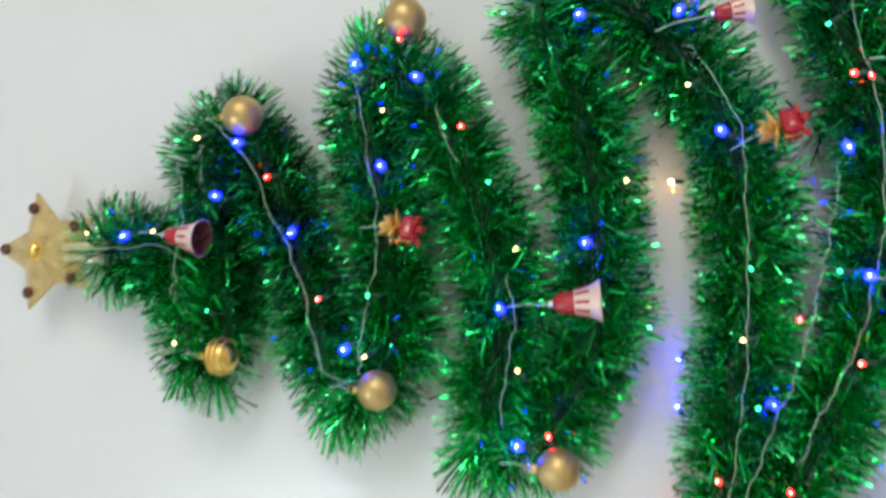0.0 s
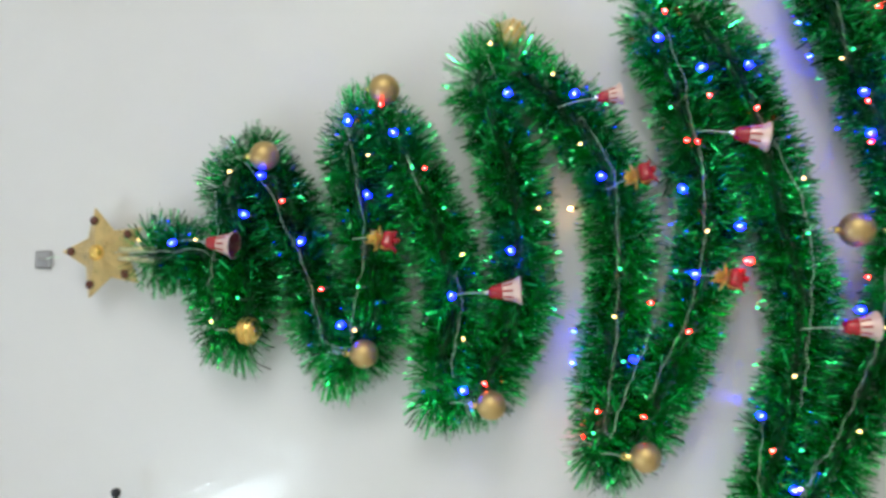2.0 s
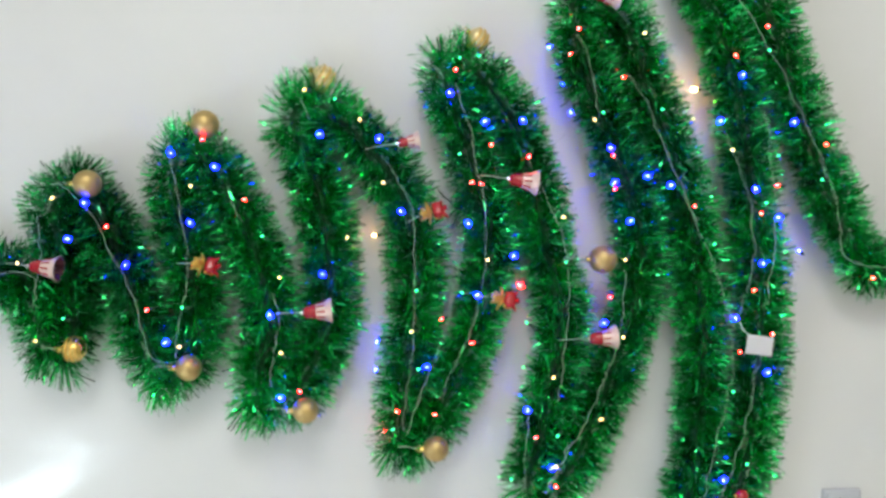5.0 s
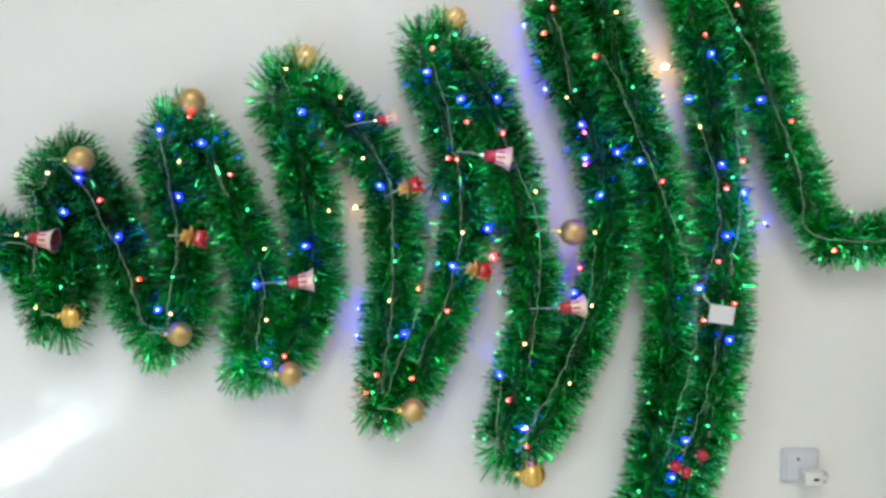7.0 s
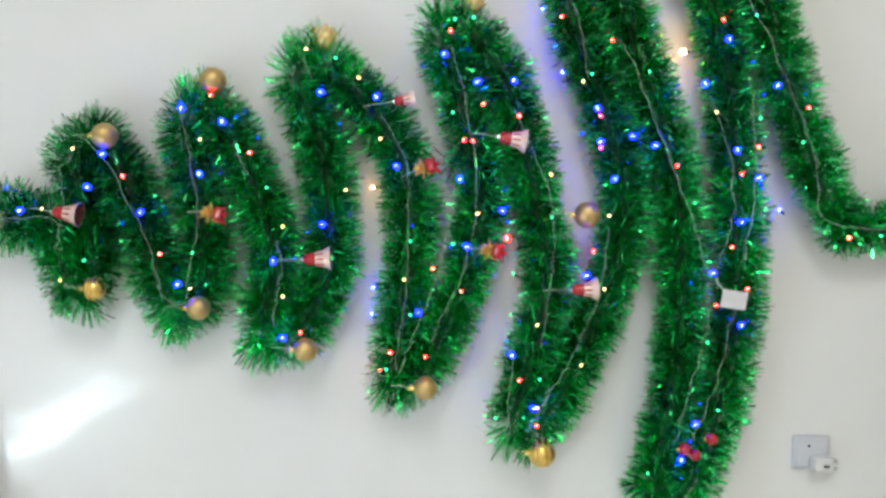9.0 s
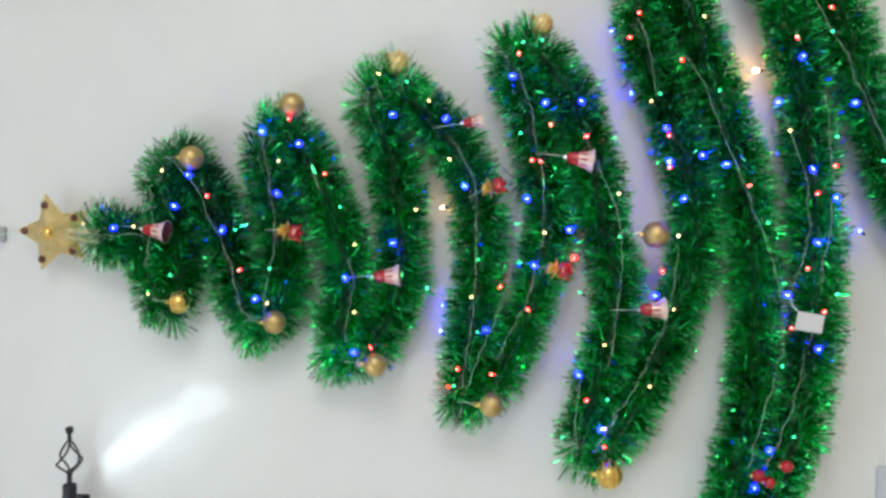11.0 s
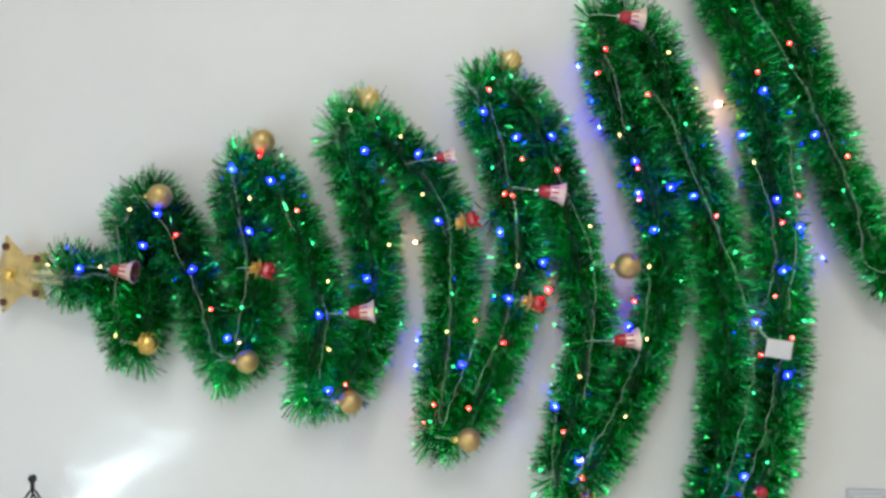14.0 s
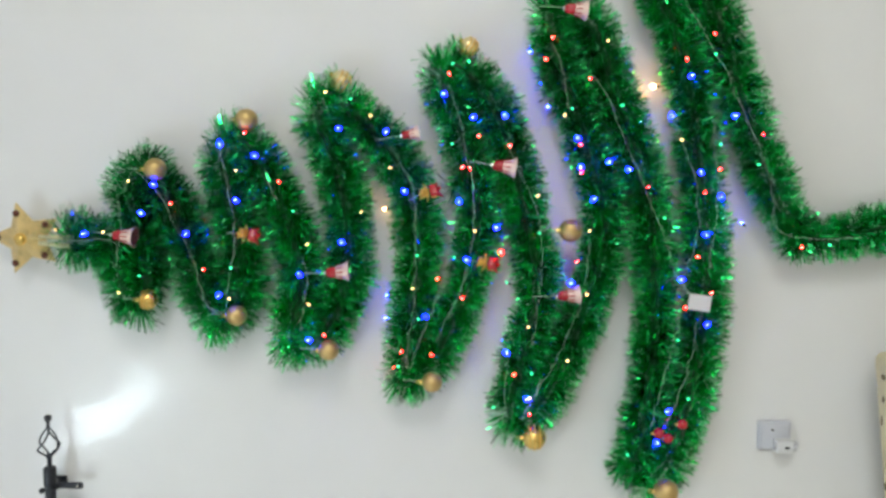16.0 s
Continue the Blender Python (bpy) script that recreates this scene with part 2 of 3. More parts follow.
def strand(points, radius=0.045, depth=0.045, fan0=True, fan1=True, density=1.0):
    """One run of the garland: a twisted core and flat foil needles all round it, fanned out at the turns."""
    c = curve(points, 14)
    seg = np.linalg.norm(np.diff(c, axis=0), axis=1)
    s = np.r_[0, np.cumsum(seg)]
    total = s[-1]
    lines.append(total)
    core = [(x, -depth, z) for x, z in c[::3]]
    part("core", tube(core, 0.004, 6), CORE, garland)
    count = int(PER_M * density * total)
    at = rng.uniform(0, total, count)
    ends = 0.016
    sway = 0.003 * np.sin(at * 2 * np.pi / 0.061 + 2 * len(lines))
    base = np.stack([np.interp(at, s, c[:, 0]), np.full(count, -depth), np.interp(at, s, c[:, 1]) + sway], 1)
    ahead = np.interp(np.minimum(at + 0.004, total), s, c[:, 0]) - np.interp(np.maximum(at - 0.004, 0), s, c[:, 0])
    down = np.interp(np.minimum(at + 0.004, total), s, c[:, 1]) - np.interp(np.maximum(at - 0.004, 0), s, c[:, 1])
    along = np.stack([ahead, np.zeros(count), down], 1)
    along /= np.linalg.norm(along, axis=1)[:, None]
    side = np.stack([-along[:, 2], np.zeros(count), along[:, 0]], 1)
    phi = rng.uniform(0, 2 * np.pi, count)
    # tufts: where the needles lean together and are longer or shorter
    tuft = np.sin(at * 2 * np.pi / 0.031 + 2 * np.sin(phi + at * 40)) + 0.6 * np.sin(at * 2 * np.pi / 0.083 + 3 * phi)
    lean = 0.30 * rng.normal(size=count) + 0.16 * tuft
    if fan0:
        lean = np.where(at < ends, -np.abs(rng.normal(0.9, 0.7, count)), lean)
    if fan1:
        lean = np.where(at > total - ends, np.abs(rng.normal(0.9, 0.7, count)), lean)
    way = np.cos(phi)[:, None] * side + 0.75 * np.sin(phi)[:, None] * np.array([0, 1, 0]) + lean[:, None] * along
    way /= np.sqrt(1 + lean**2)[:, None]
    long = radius * (1.0 + 0.055 * rng.normal(size=count) + 0.08 * tuft + 0.07 * np.sin(at * 2 * np.pi / 0.145 + len(lines)) + 0.22 * (np.abs(lean) > 0.75)).clip(0.6, 1.3)
    sag = rng.normal(0, 0.0010, (count, 3))
    mid = base + way * long[:, None] * 0.52 + 0.5 * sag
    tip = base + way * long[:, None] + 1.6 * sag + np.array([0, 0, -0.002])
    # some needles are bent over and lie across the strand
    over = np.cross(way, rng.normal(size=(count, 3)))
    over *= (long * rng.uniform(0.3, 0.85, count) * (rng.random(count) < 0.30) / np.linalg.norm(over, axis=1))[:, None]
    mid += 0.27 * over
    tip += over - 0.45 * np.linalg.norm(over, axis=1)[:, None] * way
    # needles that would enter the wall lie flat against it
    flat = -0.002 - rng.uniform(0, 0.012, count)
    for q in (mid, tip):
        q[:, 1] = np.minimum(q[:, 1], flat)
    low = base + (mid - base) * 0.45
    high = mid + (tip - mid) * 0.5 + 0.06 * np.linalg.norm(tip - mid, axis=1)[:, None] * way
    wide = np.cross(way, rng.normal(size=(count, 3)))
    wide *= (np.where(rng.random(count) < 0.22, rng.uniform(0.0008, 0.0012, count), rng.uniform(0.00028, 0.00055, count)) / np.linalg.norm(wide, axis=1))[:, None]
    side_on = np.cross(way, wide)
    curl = rng.normal(0, 0.32, count)
    rows = []
    for k, q in enumerate((low, mid, high, tip)):
        w = np.cos(curl * k)[:, None] * wide + np.sin(curl * k)[:, None] * side_on
        rows += [q - w, q + w]
    verts = np.stack(rows, 1).reshape(-1, 3)
    quads = (np.arange(count)[:, None, None] * 8 + np.array([[0, 1, 3, 2], [2, 3, 5, 4], [4, 5, 7, 6]])).reshape(-1, 4)
    me = bpy.data.meshes.new("tinsel_needles")
    me.vertices.add(len(verts))
    me.vertices.foreach_set("co", verts.ravel())
    me.loops.add(quads.size)
    me.loops.foreach_set("vertex_index", quads.ravel().astype(np.int32))
    me.polygons.add(len(quads))
    me.polygons.foreach_set("loop_start", np.arange(0, quads.size, 4, dtype=np.int32))
    me.polygons.foreach_set("use_smooth", np.ones(len(quads), dtype=bool))
    me.update(calc_edges=True)
    me.materials.append(TINSEL)
    ob = new("tinsel_needles", me)
    ob.parent = garland
    tagged(ob, kind="stuff")


strand([(0.002, 2.166), (0.000, 2.120), (-0.002, 2.066)], 0.054, 0.044, fan0=False)
strand([(0.000, 2.085), (-0.050, 2.070), (-0.104, 2.055)], 0.047, 0.043, fan0=False)
strand([(-0.112, 2.032), (-0.070, 2.018), (0.020, 2.030), (0.085, 2.045), (0.116, 2.035), (0.124, 2.010)], 0.048)
strand([(0.124, 2.010), (0.066, 1.967), (-0.034, 1.933), (-0.115, 1.910), (-0.144, 1.895)], 0.048)
strand([(-0.144, 1.880), (-0.120, 1.855), (-0.055, 1.846), (0.046, 1.858), (0.130, 1.878), (0.172, 1.868)], 0.048)
strand([(0.180, 1.845), (0.116, 1.797), (0.016, 1.757), (-0.075, 1.743), (-0.150, 1.757), (-0.184, 1.757)], 0.048)
strand([(-0.186, 1.735), (-0.165, 1.700), (-0.105, 1.668), (-0.024, 1.655), (0.106, 1.667), (0.204, 1.705), (0.240, 1.703)], 0.048)
strand([(0.250, 1.676), (0.185, 1.602), (0.106, 1.548), (0.006, 1.531), (-0.115, 1.540), (-0.215, 1.552), (-0.246, 1.555)], 0.048)
strand([(-0.250, 1.535), (-0.225, 1.508), (-0.155, 1.476), (-0.064, 1.440), (0.046, 1.425), (0.175, 1.452), (0.260, 1.484), (0.300, 1.486)])
strand([(0.308, 1.460), (0.243, 1.402), (0.145, 1.364), (0.036, 1.342), (-0.074, 1.319), (-0.216, 1.346), (-0.295, 1.368), (-0.322, 1.366)])
strand([(-0.330, 1.345), (-0.295, 1.315), (-0.226, 1.276), (-0.134, 1.240), (-0.034, 1.207), (0.076, 1.207), (0.223, 1.254), (0.339, 1.296), (0.396, 1.302)])
strand([(0.406, 1.275), (0.358, 1.222), (0.242, 1.182), (0.125, 1.139), (0.006, 1.117), (-0.134, 1.111), (-0.276, 1.122), (-0.390, 1.140), (-0.422, 1.135)])
strand([(-0.432, 1.108), (-0.395, 1.082), (-0.307, 1.052), (-0.194, 1.030), (-0.063, 1.021), (0.066, 1.032), (0.193, 1.047), (0.329, 1.071), (0.434, 1.118), (0.490, 1.124)])
strand([(0.492, 1.100), (0.453, 1.055), (0.367, 1.006), (0.251, 0.968), (0.144, 0.931), (0.056, 0.893), (0.006, 0.862)])
strand([(0.006, 0.862), (0.004, 0.810), (0.022, 0.713), (0.036, 0.585)], fan1=True)

# loose tufts at the turns
strand([(-0.398, 1.138), (-0.412, 1.162)], 0.036, 0.030, density=0.8)
strand([(0.104, 1.456), (0.094, 1.478)], 0.036, 0.030, density=0.12)
strand([(0.052, 1.692), (0.036, 1.674)], 0.034, 0.030, density=0.12)


# ---- the string of small lights ----
lights = thing("fairy_lights", pose(0, 0, 0), "small coloured lights on pale green wire woven through tinsel", "string lights")
# the wire as it runs over the tinsel, (x, z) on each stretch
WIRE_RUNS = [
    [(0.001, 2.197), (0.002, 2.158), (0.002, 2.113), (0.005, 2.073), (-0.008, 2.055), (-0.026, 2.055), (-0.043, 2.057)],
    [(0.082, 2.051), (0.058, 2.050), (0.033, 2.048), (-0.011, 2.052)],
    [(0.126, 2.023), (0.114, 2.006), (0.098, 1.992), (0.082, 1.977), (0.033, 1.954), (-0.001, 1.935), (-0.036, 1.921), (-0.070, 1.912), (-0.105, 1.903), (-0.120, 1.889), (-0.123, 1.869)],
    [(0.160, 1.875), (0.129, 1.864), (0.089, 1.859), (0.049, 1.851), (0.009, 1.848), (-0.030, 1.852), (-0.062, 1.860), (-0.101, 1.864), (-0.116, 1.865)],
    [(0.128, 1.797), (0.087, 1.781), (0.071, 1.773)],
    [(-0.025, 1.732), (-0.057, 1.723), (-0.088, 1.726), (-0.120, 1.732), (-0.158, 1.736)],
    [(0.248, 1.692), (0.215, 1.680)],
    [(0.161, 1.576), (0.149, 1.567), (0.115, 1.548), (0.086, 1.536), (0.028, 1.534), (-0.040, 1.534), (-0.109, 1.537), (-0.159, 1.544), (-0.209, 1.551), (-0.221, 1.549)],
    [(-0.229, 1.546), (-0.187, 1.532), (-0.148, 1.517), (-0.110, 1.501), (-0.071, 1.489), (-0.031, 1.480), (0.000, 1.473), (0.040, 1.466), (0.060, 1.466)],
    [(-0.180, 1.500), (-0.126, 1.477), (-0.087, 1.456), (-0.040, 1.444), (0.007, 1.434), (0.056, 1.433), (0.112, 1.436), (0.145, 1.446), (0.198, 1.453), (0.236, 1.466), (0.269, 1.475)],
    [(0.176, 1.379), (0.110, 1.349), (0.078, 1.334), (0.037, 1.320), (-0.027, 1.315), (-0.075, 1.318), (-0.122, 1.323), (-0.153, 1.326), (-0.184, 1.333)],
    [(-0.329, 1.382), (-0.275, 1.379), (-0.233, 1.376), (-0.199, 1.371)],
    [(0.341, 1.303), (0.299, 1.284), (0.257, 1.277), (0.223, 1.270)],
    [(0.283, 1.232), (0.257, 1.211), (0.226, 1.196), (0.184, 1.180), (0.139, 1.160), (0.102, 1.144), (0.073, 1.133), (0.032, 1.115), (-0.004, 1.101), (-0.044, 1.090), (-0.064, 1.081)],
    [(0.003, 1.233), (-0.045, 1.237), (-0.092, 1.244), (-0.131, 1.256), (-0.170, 1.273), (-0.208, 1.289), (-0.239, 1.308), (-0.277, 1.329), (-0.307, 1.346)],
    [(-0.242, 1.316), (-0.261, 1.323), (-0.292, 1.338), (-0.314, 1.350)],
    [(0.203, 1.089), (0.153, 1.072), (0.112, 1.055), (0.063, 1.050), (0.031, 1.046), (-0.001, 1.052), (-0.041, 1.063), (-0.073, 1.076), (-0.104, 1.082), (-0.136, 1.078), (-0.171, 1.085), (-0.210, 1.094), (-0.259, 1.107), (-0.298, 1.116), (-0.328, 1.123)],
    [(0.235, 1.032), (0.185, 1.025), (0.111, 1.017), (0.054, 1.016), (-0.002, 1.023), (-0.050, 1.029)],
    [(-0.117, 1.035), (-0.144, 1.046), (-0.183, 1.052), (-0.230, 1.062), (-0.257, 1.071), (-0.298, 1.087), (-0.325, 1.096)],
    [(0.430, 1.092), (0.397, 1.071), (0.341, 1.038), (0.285, 1.004), (0.247, 0.989), (0.209, 0.969), (0.162, 0.949), (0.133, 0.938), (0.076, 0.921), (0.037, 0.921), (0.013, 0.901), (0.006, 0.863), (0.004, 0.815), (0.008, 0.768)],
]
for k, run in enumerate(WIRE_RUNS):
    c = curve(run, 9)
    q = np.arange(len(c))
    wob = 0.0009 * np.sin(q * 0.9 + k) + 0.0005 * np.sin(q * 2.3 + 2 * k)
    far = -0.081 - 0.004 * np.sin(q * 0.5 + k)
    far[[0, -1]] = -0.066
    part("wire", tube(list(zip(c[:, 0] + wob, far, c[:, 1] + wob)), 0.00024, 6), WIRE, lights)


def bulb(colour, x, z, y=-0.079, size=1.0):
    """A small glowing bulb in its socket on a short stalk."""
    # blue bulbs are oversized so the glowing body stands for their halo
    size *= {"blue": 1.7, "amber": 0.8, "red": 0.8}.get(colour, 0.65)
    b = part("bulb", ball(0.0023 * size, scale=(1, 1, 1.35), sub=2), LED[colour], lights, f"lit {colour} bulb", smooth=True)
    b.matrix_world = pose(x, y + random.uniform(-0.009, 0.005), z, random.uniform(-25, 25), random.uniform(-60, 60), 0)
    # a pale glowing ball paints the bulb's blown-out bright core
    if colour in ("blue", "red"):
        part("hot_point", ball(0.0009, (0, -0.0019 * size, 0.0006), 2), LED["spark" if colour == "blue" else "blush"], b, f"bright pale {colour} point", True)
    part("bulb_socket", tube([(0, 0, -0.010), (0, 0, -0.0029)], 0.0020, 8), CORE, b)
    part("stalk", tube([(0, 0.0, -0.010), (0.002, 0.006, -0.014), (0.004, 0.012, -0.016)], 0.0007, 5), CORE, b)


for x, z in [(0.067, 1.96), (-0.048, 1.903), (0.188, 1.828), (0.104, 1.77), (0.011, 1.838), (-0.163, 1.694), (-0.065, 1.496), (-0.199, 1.506), (-0.098, 1.453), (0.287, 1.475), (0.181, 1.425), (0.165, 1.371), (0.126, 1.439), (0.347, 1.299), (0.311, 1.311), (0.278, 1.235), (0.166, 1.252)]:
    bulb("red", x, z)
for x, z in [(0.119, 1.249), (0.094, 1.134), (0.352, 1.027), (0.31, 1.072), (0.183, 0.941), (0.124, 1.013), (0.084, 1.038), (-0.026, 1.047), (-0.088, 1.024), (-0.115, 1.066), (-0.234, 1.362), (-0.304, 1.334), (-0.035, 1.255), (-0.333, 1.106), (-0.316, 1.069), (-0.194, 1.559), (-0.016, 1.387)]:
    bulb("red", x, z)
for x, z in [(0.017, 2.077), (0.106, 2.03), (-0.09, 2.056), (0.123, 1.844), (0.217, 1.61), (0.256, 1.686), (0.128, 1.577), (0.051, 1.628), (-0.005, 1.723), (-0.109, 1.72), (0.019, 1.431), (0.079, 1.323), (0.34, 1.206), (0.216, 1.279), (0.174, 1.08), (0.018, 1.233), (-0.092, 1.237), (-0.209, 1.269), (-0.274, 1.335), (-0.081, 1.539), (-0.1, 1.86), (-0.148, 1.338)]:
    bulb("warm", x, z)
for x, z in [(0.304, 1.469), (0.168, 1.47), (0.227, 1.266), (0.232, 1.181), (0.04, 1.105), (0.317, 1.025), (0.166, 1.015), (0.132, 0.949), (-0.006, 0.821), (-0.171, 1.079), (-0.276, 1.058), (-0.027, 1.467), (-0.07, 1.376), (-0.22, 1.565), (-0.291, 1.398), (-0.376, 1.162), (0.245, 1.644), (0.308, 1.441), (0.053, 1.745), (-0.045, 1.854), (-0.059, 2.015), (-0.024, 1.531), (0.015, 1.32), (-0.134, 1.529), (-0.232, 1.331)]:
    bulb("green", x, z)
for x, z in [(0.014, 2.111), (0.014, 1.934), (0.099, 1.985), (0.169, 1.872), (0.149, 1.809), (0.072, 1.845), (0.195, 1.665), (0.189, 1.583), (0.087, 1.552), (-0.001, 1.662), (-0.057, 1.734), (-0.172, 1.72), (-0.093, 1.877), (0.252, 1.483), (0.213, 1.434), (0.215, 1.38), (0.07, 1.458), (0.024, 1.394), (-0.031, 1.445), (-0.132, 1.517), (0.05, 2.01)]:
    bulb("blue", x, z)
for x, z in [(0.176, 1.256), (0.128, 1.25), (0.137, 1.202), (0.124, 1.168), (0.073, 1.228), (-0.072, 1.264), (-0.193, 1.376), (-0.278, 1.339), (0.215, 1.098), (0.28, 1.067), (0.214, 0.991), (0.118, 1.045), (0.078, 1.008), (0.012, 1.035), (-0.066, 1.073), (-0.144, 1.029), (-0.297, 1.092), (-0.355, 1.111)]:
    bulb("blue", x, z)
bulb("red", -0.017, 1.386, -0.092, 1.9)
bulb("warm", 0.020, 2.172, -0.062, 1.2)
# bulbs that hang behind the tinsel and light the wall
for x, z in [(0.235, 1.302), (0.275, 1.316), (0.33, 1.335), (-0.10, 1.588), (-0.14, 1.590), (0.205, 1.142), (0.03, 0.960)]:
    bulb("blue", x, z, -0.034, 0.5)
bulb("blue", 0.31, 1.165, -0.030, 0.35)
bulb("amber", 0.269, 1.119, -0.040, 2.0)
bulb("amber", 0.055, 1.592, -0.026, 1.0)
bulb("red", -0.232, 1.578, -0.03, 1.1)
bulb("red", -0.010, 0.866, -0.072, 1.1)
bulb("red", 0.128, 1.452, -0.072, 1.1)


# ---- baubles ----
def bauble(x, y, z, r, mat, label, ribs=False, tilt=(0, 0)):
    b = thing("bauble", pose(x, y, z, tilt[0], tilt[1], 0), label, "bauble", "baubles on the tinsel tree")
    part("sphere", ball(r, sub=4), mat, b, smooth=True)
    part("cap", lathe([(0, r + 0.004), (0.004, r + 0.004), (0.0045, r - 0.002), (0, r - 0.002)], 14), GOLD_GLOSS, b, "small gold cap")
    part("hanger", tube([(0.003 * math.cos(a), 0, r + 0.006 + 0.004 * math.sin(a)) for a in np.linspace(0, 2 * math.pi, 13)], 0.0005, 4), GOLD_GLOSS, b)
    part("thread", tube([(0, 0, r + 0.009), (0.002, 0.006, r + 0.02), (0, 0.014, r + 0.034)], 0.0004, 4), WIRE, b)
    if ribs:
        for q in (-0.45, 0.0, 0.45):
            rr, zz = r * math.cos(q) + 0.0006, r * math.sin(q)
            part("bead_band", tube([(rr * math.cos(a), rr * math.sin(a), zz) for a in np.linspace(0, 2 * math.pi, 33)], 0.0013, 6), GOLD_FOIL, b)
    return b


for x, y, z, r in [(0.126, -0.080, 1.984, 0.019), (0.211, -0.062, 1.828, 0.020), (-0.129, -0.082, 1.847, 0.0178), (-0.188, -0.093, 1.685, 0.0178), (-0.243, -0.096, 1.505, 0.0178), (-0.437, -0.090, 1.096, 0.021), (0.019, -0.080, 1.266, 0.020)]:
    bauble(x, y, z, r, GOLD_SATIN, "matt gold bauble hanging on green tinsel")
for x, y, z, r in [(0.278, -0.050, 1.664, 0.0195), (0.336, -0.050, 1.441, 0.017)]:
    bauble(x, y, z, r, GOLD_PALE, "pale gold bauble with beaded bands half buried in tinsel", True, (20, 35))
bauble(-0.102, -0.080, 2.003, 0.0165, GOLD_GLOSS, "glossy gold bauble with beaded bands", True)
bauble(-0.343, -0.088, 1.327, 0.021, GOLD_GLOSS, "glossy gold bauble with beaded bands", True)


# ---- bells and little parcels ----
def bell(x, y, z, tilt=(0, 0), size=1.0):
    """A hanging bell: red crown, pearly flared skirt with red streaks, dark inside."""
    b = thing("bell", pose(x, y, z, tilt[0], tilt[1], 0), "red and pearl pink plastic bell hanging on a thread", "bell", "bells on the tinsel tree")
    k = size
    part("crown", lathe([(0, 0.022 * k), (0.005 * k, 0.022 * k), (0.009 * k, 0.018 * k), (0.0105 * k, 0.010 * k), (0.0115 * k, 0.002 * k)], 24), RED, b, "glossy red crown", True)
    part("skirt", lathe([(0.0116 * k, 0.002 * k), (0.013 * k, -0.006 * k), (0.0155 * k, -0.014 * k), (0.0195 * k, -0.0205 * k), (0.0205 * k, -0.0225 * k), (0.0195 * k, -0.0227 * k)], 28), PEARL, b, smooth=True)
    part("inside", lathe([(0.0193 * k, -0.0225 * k), (0.0145 * k, -0.013 * k), (0.011 * k, -0.002 * k), (0.008 * k, 0.012 * k), (0, 0.015 * k)], 24), DARK_RED, b, "dark red hollow", True)
    part("clapper", ball(0.0042 * k, (0, 0, -0.014 * k), 2), DARK_RED, b, smooth=True)
    for j in range(9):
        a = 2 * math.pi * j / 9
        bm = block(0.0030 * k, 0.0012 * k, 0.0135 * k, (0, 0, 0), 0.0005 * k, 1)
        bm.transform(Matrix.Rotation(a, 4, "Z") @ Matrix.Translation((0, -0.0134 * k, -0.0055 * k)) @ Matrix.Rotation(-0.24, 4, "X"))
        part("red_streak", bm, RED, b)
    part("cap", lathe([(0, 0.027 * k), (0.003 * k, 0.0265 * k), (0.0035 * k, 0.0215 * k), (0, 0.0212 * k)], 12), SILVER, b, "silver cap")
    part("thread", tube([(0, 0, 0.027 * k), (0.001, 0.004, 0.045), (0.0, 0.012, 0.060)], 0.0004, 4), WIRE, b)


for x, y, z, a, e, k in [(0.011, -0.092, 2.038, 2, 6, 1.0), (-0.051, -0.096, 1.668, -4, -4, 1.0), (0.129, -0.096, 1.382, -2, 8, 1.0), (-0.091, -0.096, 1.271, -6, -3, 0.95), (0.184, -0.088, 1.542, -8, -10, 0.75), (0.392, -0.085, 1.262, -6, 6, 0.95)]:
    bell(x, y, z, (-a, e), 0.88 * k)


def parcel(x, y, z, tilt=(0, 0)):
    """A small red parcel with a gold ribbon and bow on top."""
    g = thing("parcel_ornament", pose(x, y, z, tilt[0], tilt[1], 25), "small red parcel ornament with a gold foil bow", "ornament", "parcels on the tinsel tree")
    part("box", block(0.022, 0.020, 0.014, (0, 0, -0.007), 0.0055, 3), RED, g, smooth=True)
    part("ribbon", block(0.0226, 0.003, 0.0146, (0, 0, -0.007), 0.001, 1), GOLD_FOIL, g)
    for j in range(7):
        bm = ball(0.0042, (0.0095, 0, 0), 2, (1.5, 1.0, 0.55))
        bm.transform(Matrix.Translation((0, 0, -0.012)) @ Matrix.Rotation(2 * math.pi * j / 7, 4, "Z") @ Matrix.Rotation(0.5 if j % 2 else 0.15, 4, "Y"))
        part("flounce", bm, RED, g, "glossy red foil flounce", True)
    for j in range(11):
        a = 2 * math.pi * j / 11 + 0.3
        bm = ball(0.0042, (0.0085, 0, 0), 2, (2.2, 1.1, 0.40))
        bm.transform(Matrix.Translation((0, 0, 0.002 + 0.0015 * (j % 3))) @ Matrix.Rotation(a, 4, "Z") @ Matrix.Rotation(-1.0 if j % 2 else -0.25, 4, "Y"))
        part("bow_leaf", bm, GOLD_FOIL, g, smooth=True)
    part("thread", tube([(0, 0, 0.008), (0.001, 0.006, 0.024), (0, 0.014, 0.04)], 0.0004, 4), WIRE, g)


parcel(0.013, -0.096, 1.820, (10, 8))
parcel(0.086, -0.094, 1.508, (-6, -12))
parcel(-0.036, -0.096, 1.409, (8, 10))
